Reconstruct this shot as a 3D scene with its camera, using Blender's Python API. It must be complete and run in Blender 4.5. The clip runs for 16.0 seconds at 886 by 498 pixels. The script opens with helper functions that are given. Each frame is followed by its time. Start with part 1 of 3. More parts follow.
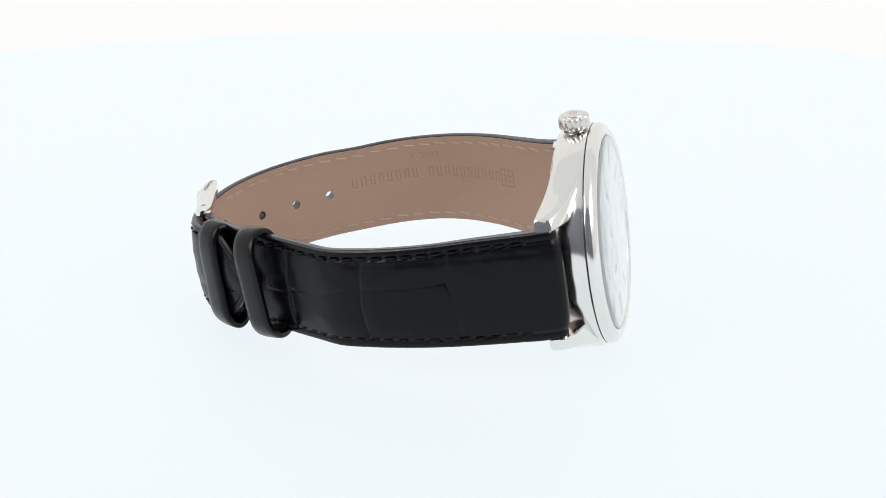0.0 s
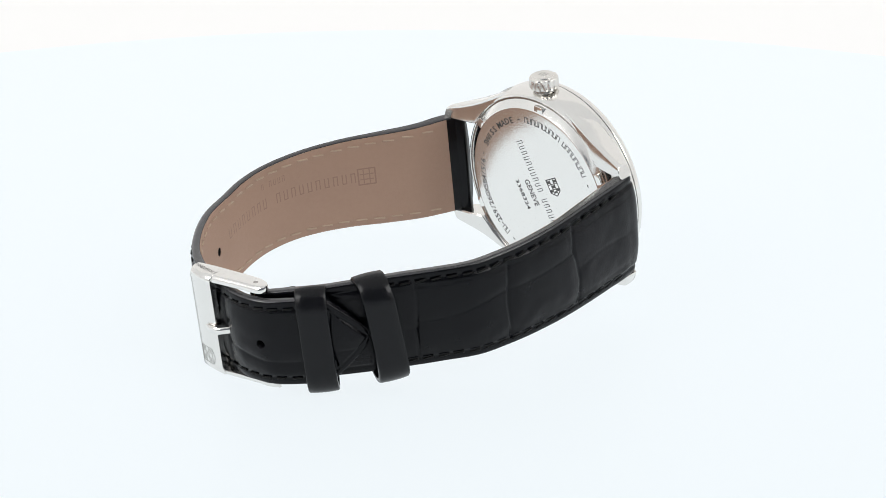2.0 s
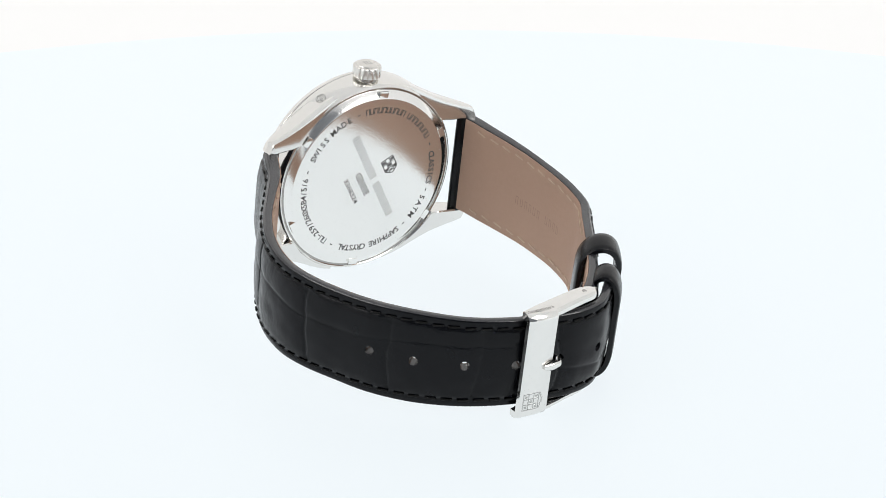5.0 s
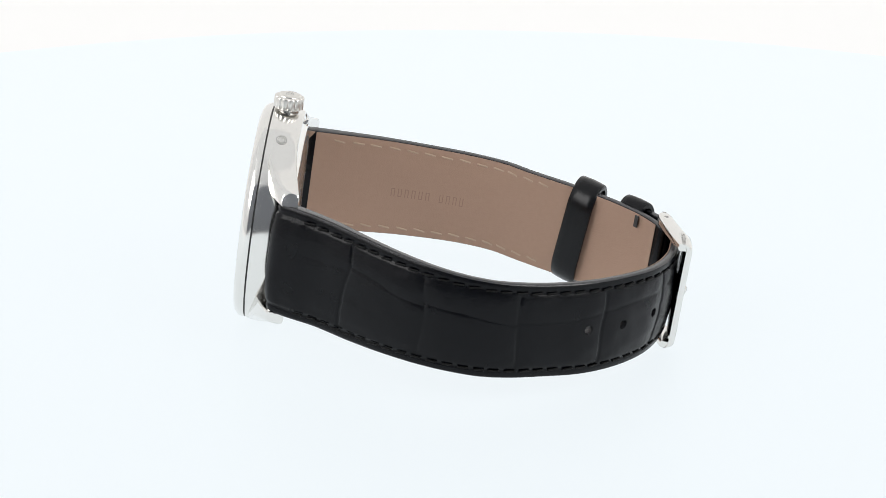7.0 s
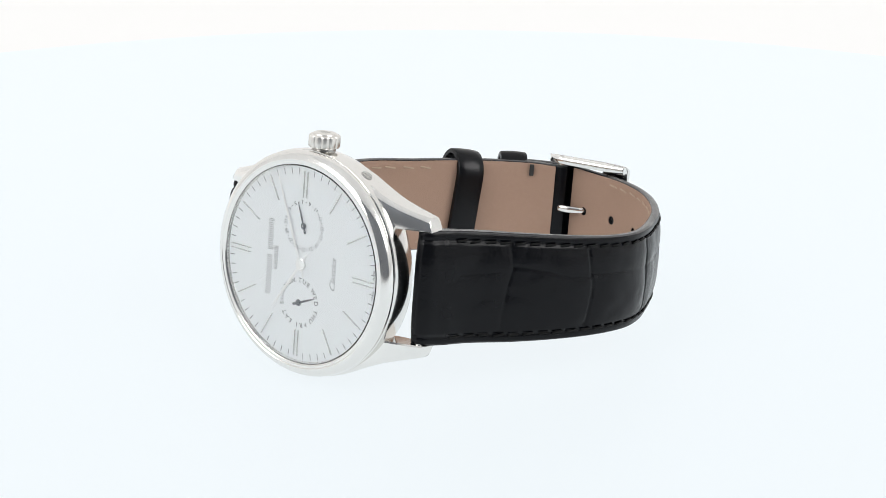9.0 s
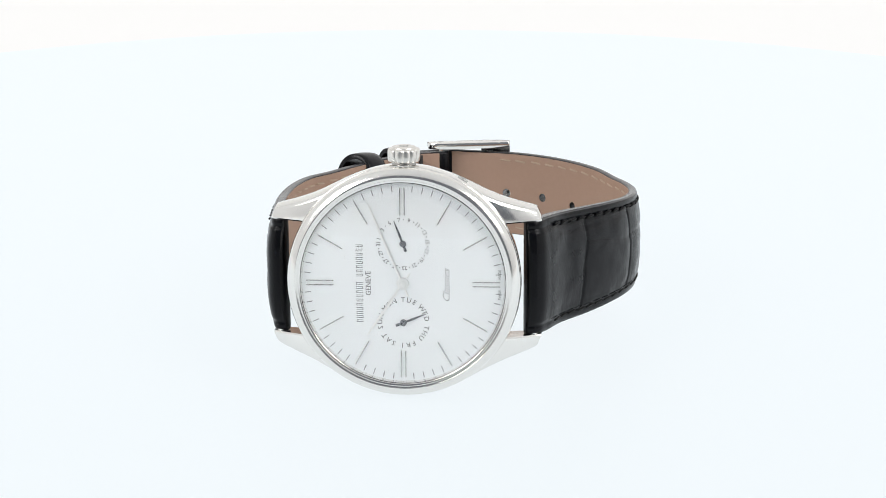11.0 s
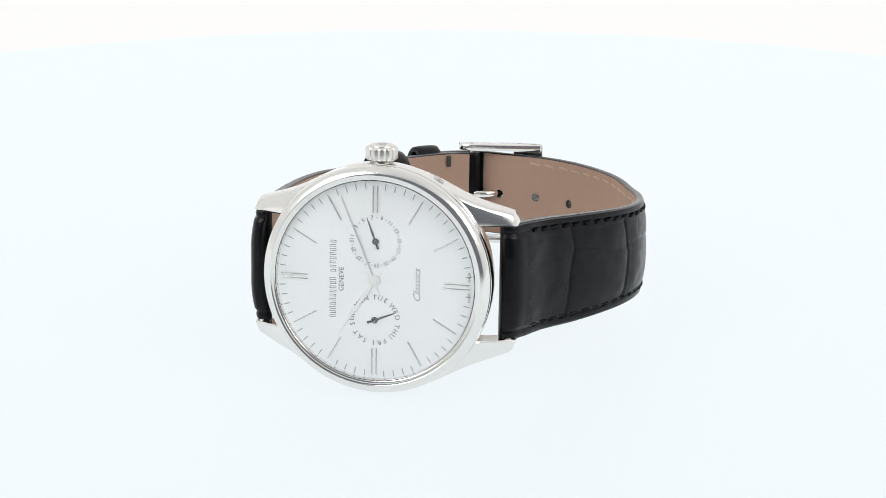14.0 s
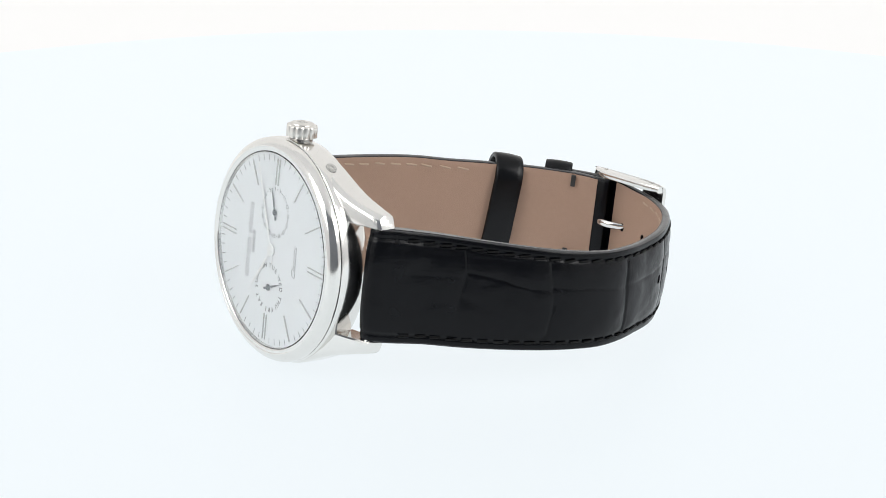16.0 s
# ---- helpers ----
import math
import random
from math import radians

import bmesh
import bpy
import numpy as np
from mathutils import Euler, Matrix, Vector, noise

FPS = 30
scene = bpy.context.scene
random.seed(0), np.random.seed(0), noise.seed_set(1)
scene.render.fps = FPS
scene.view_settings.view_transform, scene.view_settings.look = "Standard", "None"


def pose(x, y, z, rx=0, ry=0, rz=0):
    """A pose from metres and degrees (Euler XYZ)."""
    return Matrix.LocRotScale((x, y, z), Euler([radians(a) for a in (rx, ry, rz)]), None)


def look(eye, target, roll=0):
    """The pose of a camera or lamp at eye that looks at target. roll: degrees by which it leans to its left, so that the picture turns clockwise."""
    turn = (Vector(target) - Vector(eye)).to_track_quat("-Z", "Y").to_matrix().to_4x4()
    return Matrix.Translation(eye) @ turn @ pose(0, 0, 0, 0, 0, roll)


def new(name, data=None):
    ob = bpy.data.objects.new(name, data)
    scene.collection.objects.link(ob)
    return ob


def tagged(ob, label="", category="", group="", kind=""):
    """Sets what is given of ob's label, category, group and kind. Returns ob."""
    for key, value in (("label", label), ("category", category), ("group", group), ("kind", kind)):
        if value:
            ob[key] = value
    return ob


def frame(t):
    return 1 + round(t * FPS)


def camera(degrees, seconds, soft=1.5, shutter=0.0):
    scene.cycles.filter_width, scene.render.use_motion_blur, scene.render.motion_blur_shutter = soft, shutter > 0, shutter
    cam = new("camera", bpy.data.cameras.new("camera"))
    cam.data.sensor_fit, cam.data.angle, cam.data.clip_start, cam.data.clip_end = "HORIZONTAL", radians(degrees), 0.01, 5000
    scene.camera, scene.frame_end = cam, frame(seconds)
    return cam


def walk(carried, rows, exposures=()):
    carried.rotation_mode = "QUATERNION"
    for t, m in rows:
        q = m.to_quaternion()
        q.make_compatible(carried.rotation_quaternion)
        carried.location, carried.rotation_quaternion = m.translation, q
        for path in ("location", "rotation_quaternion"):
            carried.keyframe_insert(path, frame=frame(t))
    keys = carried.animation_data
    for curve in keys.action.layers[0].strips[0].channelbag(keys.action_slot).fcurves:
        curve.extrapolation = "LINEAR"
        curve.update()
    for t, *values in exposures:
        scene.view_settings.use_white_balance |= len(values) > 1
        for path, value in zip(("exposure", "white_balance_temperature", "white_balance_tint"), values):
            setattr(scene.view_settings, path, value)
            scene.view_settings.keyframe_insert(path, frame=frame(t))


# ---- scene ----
# ---- camera and its stand ----
MM = 0.001
FLOOR = 0.0141          # height of the turning axis' zero above the table
cam = camera(22.72, 16.0, soft=0.5)
EYE = (0.00199, -0.37890, 0.15023 + FLOOR)
AIM = (0.00199, -0.00706, 0.00280 + FLOOR)
walk(cam, [(0.0, look(EYE, AIM, 0.14)), (16.0, look(EYE, AIM, 0.14))])

# turn of the watch about the table's axis: seconds, degrees
TURN = [(0.0, -25.05), (0.5, -12.13), (1.0, 1.49), (1.5, 15.41), (2.0, 29.3), (2.5, 42.5),
        (3.0, 56.25), (3.5, 69.55), (4.0, 83.6), (4.2, 89.1), (5.25, 117.2), (6.3, 145.4), (6.5, 150.85),
        (7.0, 164.4), (7.5, 177.9), (8.0, 191.95), (8.2, 197.4), (9.25, 222.6), (10.3, 241.45), (10.5, 244.54),
        (11.0, 251.38), (11.5, 256.42), (12.0, 260.42), (12.2, 261.1), (12.5, 259.67), (13.0, 255.31),
        (13.5, 249.91), (14.0, 242.9), (14.5, 234.89), (15.0, 224.88), (15.5, 214.31), (16.0, 201.78)]

# ---- light ----
world = bpy.data.worlds.new("studio")
scene.world = world
world.use_nodes = True
world.node_tree.nodes["Background"].inputs[0].default_value = (0.9, 0.95, 1.0, 1)
world.node_tree.nodes["Background"].inputs[1].default_value = 0.3


# ---- materials ----
def material(name):
    m = bpy.data.materials.new(name)
    m.use_nodes = True
    return m, m.node_tree, m.node_tree.nodes["Principled BSDF"]


def rgb(c):
    return (c[0], c[1], c[2], 1)


def noisy(name, dark, light, scale, rough=(0.4, 0.5), metal=0.0, bump=0.0, fine=0.0, spec=0.5, coat=0.0, swell=0.0, swell_scale=700):
    """A surface with colour and roughness varied at two scales, and a fine relief."""
    m, tree, bsdf = material(name)
    n, l = tree.nodes, tree.links
    co = n.new("ShaderNodeTexCoord")
    big, small = n.new("ShaderNodeTexNoise"), n.new("ShaderNodeTexNoise")
    big.inputs["Scale"].default_value, small.inputs["Scale"].default_value = scale, scale * 9
    big.inputs["Detail"].default_value = small.inputs["Detail"].default_value = 4
    mix = n.new("ShaderNodeMix")
    mix.data_type = "FLOAT"
    mix.inputs[0].default_value = 0.5
    ramp = n.new("ShaderNodeMix")
    ramp.data_type = "RGBA"
    ramp.inputs[6].default_value, ramp.inputs[7].default_value = rgb(dark), rgb(light)
    rr = n.new("ShaderNodeMapRange")
    rr.inputs[3].default_value, rr.inputs[4].default_value = rough
    for t in (big, small):
        l.new(co.outputs["Object"], t.inputs["Vector"])
    l.new(big.outputs[0], mix.inputs[2])
    l.new(small.outputs[0], mix.inputs[3])
    l.new(mix.outputs[0], ramp.inputs[0])
    l.new(ramp.outputs[2], bsdf.inputs["Base Color"])
    l.new(big.outputs[0], rr.inputs[0])
    l.new(rr.outputs[0], bsdf.inputs["Roughness"])
    bsdf.inputs["Metallic"].default_value = metal
    bsdf.inputs["Specular IOR Level"].default_value = spec
    bsdf.inputs["Coat Weight"].default_value = coat
    bsdf.inputs["Coat Roughness"].default_value = 0.12
    if bump:
        grain = n.new("ShaderNodeTexNoise")
        grain.inputs["Scale"].default_value = fine
        grain.inputs["Detail"].default_value = 5
        l.new(co.outputs["Object"], grain.inputs["Vector"])
        b = n.new("ShaderNodeBump")
        b.inputs["Strength"].default_value, b.inputs["Distance"].default_value = bump, 0.0002
        l.new(grain.outputs[0], b.inputs["Height"])
        l.new(b.outputs[0], bsdf.inputs["Normal"])
        if swell:
            wave = n.new("ShaderNodeTexNoise")
            wave.inputs["Scale"].default_value, wave.inputs["Detail"].default_value = swell_scale, 3
            l.new(co.outputs["Object"], wave.inputs["Vector"])
            b2 = n.new("ShaderNodeBump")
            b2.inputs["Strength"].default_value, b2.inputs["Distance"].default_value = swell, 0.0004
            l.new(wave.outputs[0], b2.inputs["Height"])
            l.new(b2.outputs[0], b.inputs["Normal"])
    return m


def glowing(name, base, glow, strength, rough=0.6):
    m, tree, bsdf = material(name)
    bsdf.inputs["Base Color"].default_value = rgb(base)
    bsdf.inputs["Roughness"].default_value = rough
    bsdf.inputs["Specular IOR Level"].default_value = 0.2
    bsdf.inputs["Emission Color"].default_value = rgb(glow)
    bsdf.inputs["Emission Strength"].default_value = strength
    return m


LEATHER = noisy("black_leather", (0.0009, 0.0011, 0.0018), (0.0032, 0.0036, 0.0052), 260, (0.20, 0.31), bump=0.2, fine=2600, spec=0.18, swell=0.2, swell_scale=400)
EDGE = noisy("painted_edge", (0.010, 0.010, 0.012), (0.030, 0.030, 0.034), 400, (0.16, 0.26), bump=0.2, fine=3000, spec=0.8, swell=0.1, swell_scale=500)
SMOOTH = noisy("smooth_black_leather", (0.0015, 0.0017, 0.0024), (0.005, 0.0055, 0.007), 300, (0.18, 0.28), bump=0.15, fine=4200, spec=0.24, swell=0.08, swell_scale=350)
LINING = noisy("tan_lining", (0.315, 0.203, 0.147), (0.375, 0.248, 0.185), 130, (0.55, 0.7), bump=0.35, fine=5200, spec=0.3)
EMBOSS = noisy("pressed_lining", (0.235, 0.145, 0.103), (0.285, 0.18, 0.13), 300, (0.45, 0.55), spec=0.4)
THREAD = noisy("tan_thread", (0.37, 0.262, 0.185), (0.48, 0.365, 0.27), 2500, (0.6, 0.7))
BLACK_THREAD = noisy("black_thread", (0.002, 0.002, 0.002), (0.006, 0.006, 0.006), 2500, (0.5, 0.65), spec=0.15)
STEEL = noisy("polished_steel", (0.78, 0.768, 0.742), (0.83, 0.818, 0.792), 90, (0.10, 0.16), metal=1.0, bump=0.005, fine=900)
SATIN = noisy("satin_steel", (0.86, 0.85, 0.825), (0.90, 0.89, 0.865), 120, (0.12, 0.18), metal=1.0, bump=0.04, fine=3000)
BRUSHED = noisy("brushed_steel", (0.70, 0.68, 0.645), (0.78, 0.76, 0.725), 300, (0.24, 0.32), metal=1.0, bump=0.05, fine=2500)
# darker copy of the steel: shade of gaps and recesses put into the colour
SHADED_STEEL = noisy("recess_shade_steel", (0.36, 0.35, 0.33), (0.46, 0.45, 0.43), 200, (0.2, 0.3), metal=1.0)
ETCH = noisy("etched_mark", (0.05, 0.05, 0.05), (0.11, 0.11, 0.108), 900, (0.5, 0.6), metal=0.3)
SOFT_ETCH = noisy("faint_etching", (0.40, 0.40, 0.39), (0.52, 0.52, 0.50), 900, (0.4, 0.5), metal=0.8)
DIAL = noisy("silvered_dial", (0.87, 0.888, 0.90), (0.905, 0.918, 0.926), 70, (0.36, 0.46), bump=0.12, fine=2600, spec=0.4)
INK = noisy("dark_print", (0.05, 0.05, 0.055), (0.09, 0.09, 0.095), 900, (0.5, 0.6))
GREY_INK = noisy("grey_print", (0.20, 0.20, 0.21), (0.28, 0.28, 0.29), 900, (0.5, 0.6))
BLUED = noisy("blued_metal", (0.030, 0.034, 0.045), (0.05, 0.055, 0.07), 600, (0.25, 0.35), metal=0.3)
APPLIED = noisy("applied_silver", (0.88, 0.865, 0.84), (0.93, 0.92, 0.90), 400, (0.30, 0.40), metal=1.0)
MARKER = noisy("marker_silver", (0.60, 0.59, 0.57), (0.70, 0.69, 0.67), 400, (0.20, 0.28), metal=1.0)
GASKET = noisy("dark_gasket", (0.012, 0.012, 0.012), (0.03, 0.03, 0.03), 400, (0.5, 0.6))

CRYSTAL, _tree, _b = material("sapphire_crystal")
_b.inputs["Base Color"].default_value = (0.99, 1.0, 1.0, 1)
_b.inputs["Roughness"].default_value = 0.0
_b.inputs["IOR"].default_value = 1.72
_b.inputs["Transmission Weight"].default_value = 1.0

# no lamp beneath: the top's backlight is put into its own glow
TABLE = glowing("glowing_acrylic", (0.06, 0.063, 0.066), (0.803, 0.857, 0.886), 1.0)
# the backdrop's lightness is put in as emission
BACK = glowing("glowing_backdrop", (0.15, 0.15, 0.15), (1.0, 0.992, 0.978), 0.775)


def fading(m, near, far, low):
    """Puts a falloff of light into a sheet's glow along y, from its full strength at near to a share of it at far."""
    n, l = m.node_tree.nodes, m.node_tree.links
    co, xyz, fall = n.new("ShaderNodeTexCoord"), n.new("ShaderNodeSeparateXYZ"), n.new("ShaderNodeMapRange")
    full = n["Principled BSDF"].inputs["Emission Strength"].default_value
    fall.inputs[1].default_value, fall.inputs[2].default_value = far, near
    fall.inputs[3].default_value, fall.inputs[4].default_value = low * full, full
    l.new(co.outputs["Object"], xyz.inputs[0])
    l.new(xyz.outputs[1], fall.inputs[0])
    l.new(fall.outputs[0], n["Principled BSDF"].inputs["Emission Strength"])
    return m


# glow painted dimmer towards the front, which greys what the steel mirrors
SHEET = fading(glowing("glow_faded_sheet", (0.15, 0.15, 0.15), (1.0, 0.992, 0.978), 0.775), 0.0, -0.55, 0.25)
# glows of the added enclosure; strengths set for reflections in steel and leather
ADDED_SIDES = glowing("added_side_fabric", (0.5, 0.5, 0.5), (0.97, 0.985, 1.0), 0.36)
ADDED_TOP = glowing("added_top_fabric", (0.5, 0.5, 0.5), (0.96, 0.98, 1.0), 0.36)
# strong glow for two added panels out of view
ADDED_SOFTBOX = glowing("added_softbox_diffuser", (0.6, 0.6, 0.6), (1.0, 0.995, 0.985), 5.3)
ADDED_FRONT = glowing("added_front_fabric", (0.14, 0.15, 0.17), (0.90, 0.96, 1.0), 0.045)


# ---- mesh helpers ----
def mesh_of(name, verts, faces, mat, smooth=True, sharp=None):
    me = bpy.data.meshes.new(name)
    me.from_pydata([tuple(v) for v in verts], [], [tuple(f) for f in faces])
    me.materials.append(mat)
    me.validate()
    if smooth:
        me.shade_smooth()
        if sharp:
            me.set_sharp_from_angle(angle=radians(sharp))
    me.update()
    return me


def put(name, me, parent, m=None, label=""):
    ob = new(name, me)
    ob.parent = parent
    if m is not None:
        ob.matrix_basis = m
    if label:
        ob["label"] = label
    return ob


def part(name, verts, faces, mat, parent, label="", smooth=True, sharp=35, m=None):
    """One mesh under a thing or part; places in millimetres."""
    return put(name, mesh_of(name, [(x * MM, y * MM, z * MM) for x, y, z in verts], faces, mat, smooth, sharp), parent, m, label)


def join(*pieces):
    verts, faces = [], []
    for v, f in pieces:
        k = len(verts)
        verts += [tuple(p) for p in v]
        faces += [tuple(i + k for i in q) for q in f]
    return verts, faces


def moved(piece, m):
    v, f = piece
    return [tuple(m @ Vector(p)) for p in v], f


def lathe(profile, n=128, closed=False):
    """Turns a profile of (radius, height) about the z axis."""
    verts, faces = [], []
    k = len(profile)
    for i in range(n):
        a = 2 * math.pi * i / n
        for r, h in profile:
            verts.append((r * math.cos(a), r * math.sin(a), h))
    for i in range(n):
        j = (i + 1) % n
        for q in range(k if closed else k - 1):
            p = (q + 1) % k
            faces.append((i * k + q, j * k + q, j * k + p, i * k + p))
    return verts, faces


def rounded_box(sx, sy, sz, b=0.1, seg=2):
    bm = bmesh.new()
    bmesh.ops.create_cube(bm, size=1.0, matrix=Matrix.Diagonal((sx, sy, sz, 1)))
    bmesh.ops.bevel(bm, geom=bm.edges[:], offset=b, segments=seg, affect="EDGES", profile=0.5)
    bm.verts.index_update()
    out = [tuple(v.co) for v in bm.verts], [tuple(v.index for v in f.verts) for f in bm.faces]
    bm.free()
    return out


def rod(a, b, r, n=16, r2=None):
    """A closed round rod from a to b."""
    a, b = Vector(a), Vector(b)
    q = (b - a).to_track_quat("Z", "Y").to_matrix().to_4x4()
    r2 = r if r2 is None else r2
    h = (b - a).length
    c = 0.15 * min(r, r2)
    v, f = lathe([(0.001, 0), (r - c, 0), (r, c), (r2, h - c), (r2 - c, h), (0.001, h)], n)
    return moved((v, f), Matrix.Translation(a) @ q)


def loft(sections, cap=True, ring=True):
    """Joins equal closed sections one after another."""
    k = len(sections[0])
    verts = [p for s in sections for p in s]
    faces = []
    for i in range(len(sections) - 1):
        for j in range(k if ring else k - 1):
            n = (j + 1) % k
            faces.append((i * k + j, i * k + n, (i + 1) * k + n, (i + 1) * k + j))
    if cap:
        faces.append(tuple(reversed(range(k))))
        faces.append(tuple(range((len(sections) - 1) * k, len(sections) * k)))
    return verts, faces


def letters(body, size, shear=0.0, spacing=1.0, bold=0.0, length=0.0):
    """Flat writing in millimetres, centred on its middle, capital height about 0.72 of size, stretched to a length."""
    cu = bpy.data.curves.new("writing", "FONT")
    cu.body, cu.size, cu.shear, cu.space_character = body, 1.0, shear, spacing
    cu.align_x = "CENTER"
    cu.resolution_u = 2
    cu.offset = bold
    cu.extrude = 0.012
    ob = bpy.data.objects.new("writing", cu)
    me = bpy.data.meshes.new_from_object(ob)
    v = [((p.co.x) * size, (p.co.y - 0.35) * size, p.co.z * size) for p in me.vertices]
    f = [tuple(q.vertices) for q in me.polygons]
    if length:
        lo, hi = min(p[0] for p in v), max(p[0] for p in v)
        v = [((p[0] - (lo + hi) / 2) * length / (hi - lo), p[1], p[2]) for p in v]
    bpy.data.objects.remove(ob)
    bpy.data.curves.remove(cu)
    bpy.data.meshes.remove(me)
    return v, f


def bars(words, height, pitch, fill=0.56, thick=0.02):
    """A line of unreadable writing: a slim upright bar for every letter, centred."""
    n = len(words)
    pieces = []
    for i, c in enumerate(words):
        if c == " ":
            continue
        x = (i - (n - 1) / 2) * pitch
        w = pitch * (0.30 if c == "i" else fill)
        t = min(0.22 * w, 0.12 * height)
        for sx in (-1, 1):
            pieces.append(moved(rounded_box(t, height, thick, 0.002, 1), Matrix.Translation((x + sx * (w - t) / 2, 0, 0))))
        pieces.append(moved(rounded_box(w, t, thick, 0.002, 1), Matrix.Translation((x, (height - t) / 2 * (1 if c == "n" else -1), 0))))
    return join(*pieces)


# ---- the studio ----
def slab(name, size, at, mat, label, turn=(0, 0, 0), bevel=0.002):
    v, f = rounded_box(*size, bevel, 2)
    ob = new(name, mesh_of(name, v, f, mat, True, 35))
    ob.matrix_basis = pose(*at, *turn)
    return tagged(ob, label, kind="structure")


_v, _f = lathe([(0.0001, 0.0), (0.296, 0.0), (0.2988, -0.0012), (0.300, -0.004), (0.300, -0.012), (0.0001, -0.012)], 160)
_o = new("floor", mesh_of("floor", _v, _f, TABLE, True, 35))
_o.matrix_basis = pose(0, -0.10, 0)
tagged(_o, "round white acrylic table top under the watch, backlight put in as glow", kind="structure")
slab("ground", (2.4, 1.9, 0.01), (0, -0.32, -0.019), SHEET, "white studio floor round the table, light put in as a fading glow")
slab("backdrop", (2.4, 0.01, 1.6), (0, 0.60, 0.7), BACK, "white backdrop behind the table, its lightness put in as glow")
# sides, top and front are never in view, added to shape the light
slab("added_wall_west", (0.01, 1.8, 1.3), (-0.95, -0.30, 0.6), ADDED_SIDES, "unseen glowing fabric wall added beside the table")
slab("added_wall_east", (0.01, 1.8, 1.3), (0.95, -0.30, 0.6), ADDED_SIDES, "unseen glowing fabric wall added beside the table")
slab("added_ceiling", (1.92, 1.8, 0.01), (0, -0.30, 1.2), ADDED_TOP, "unseen glowing fabric added overhead")
slab("added_wall_south", (1.92, 0.01, 1.3), (0, -1.12, 0.6), ADDED_FRONT, "unseen dim grey panel added behind the camera for dark reflections")
# unseen panels added to brighten the dial and the leather's sides
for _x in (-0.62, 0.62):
    _o = slab("added_softbox", (0.46, 0.40, 0.02), (0, 0, 0), ADDED_SOFTBOX, "unseen glowing panel added beside the camera to brighten the watch")
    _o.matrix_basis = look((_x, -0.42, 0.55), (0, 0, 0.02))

# ---- the watch ----
# its own space: x towards six o'clock, y towards the crown, z out of the dial
FRAME = Matrix(((-0.24458, -0.13442, 0.96027, 0.03255), (0.96942, -0.05445, 0.23929, 0.00590),
                (0.02012, 0.98943, 0.14363, 0.00671 + FLOOR), (0, 0, 0, 1)))
watch = tagged(new("wristwatch"), "steel dress watch with silver dial and black leather strap", "wristwatch")


def wpart(name, piece, mat, label="", sharp=35):
    return part(name, piece[0], piece[1], mat, watch, label, True, sharp, FRAME)


# --- case ---
def case_ring():
    return lathe([(17.3, -1.32), (19.85, -1.32), (20.0, -1.42), (20.06, -1.75), (20.06, -2.6), (19.95, -4.2), (19.75, -5.6), (19.4, -6.65), (19.15, -6.95), (18.95, -7.02), (18.82, -6.92),
                  (18.7, -6.6), (17.3, -6.6)], 160, True)


def lug(su, sv):
    """One horn of the case, from the flank to its tip."""
    us = [6.0, 8.0, 10.0, 12.0, 14.0, 16.0, 17.5, 19.0, 20.5, 21.8, 22.8, 23.25, 23.4]
    vo = np.interp(us, [6, 8, 10, 12, 14, 16, 18, 20, 22, 23.0, 23.5], [19.1, 18.4, 17.5, 16.45, 15.4, 14.5, 13.75, 13.15, 12.7, 12.45, 12.3])
    nt = np.interp(us, [6, 10, 14, 17, 20, 22.5, 23.5], [-1.5, -1.6, -2.2, -3.1, -4.3, -5.5, -6.1])
    nb = np.interp(us, [6, 9, 12, 16, 20, 23.5], [-6.3, -6.75, -7.15, -7.75, -8.5, -9.0])
    secs = []
    for u, o, t, b in zip(us, vo, nt, nb):
        i = max(10.0 if u < 23.3 else 10.12, math.sqrt(max(0.0, 18.9 ** 2 - u * u)))
        if u > 23.3:
            t, b = t - 0.12, b + 0.12
        c = 0.45
        sec = [(o, t - 1.3), (o - 0.12, t - 0.75), (o - c, t - 0.25), (o - 1.0, t), (i + 0.25, t), (i, t - 0.25), (i, b + 0.25), (i + 0.25, b),
               (o - 0.8, b), (o - 0.25, b + 0.15), (o - 0.05, b + 0.5), (o, b + 1.4)]
        lean = 0.40 * max(0.0, (u - 18.0) / 5.4) ** 2       # the tip is cut at a slant
        secs.append([(su * (u - lean * (v - 10.0)), sv * v - 0.3, n) for v, n in sec])
    v, f = loft(secs)
    if su * sv < 0:
        f = [tuple(reversed(q)) for q in f]
    return v, f


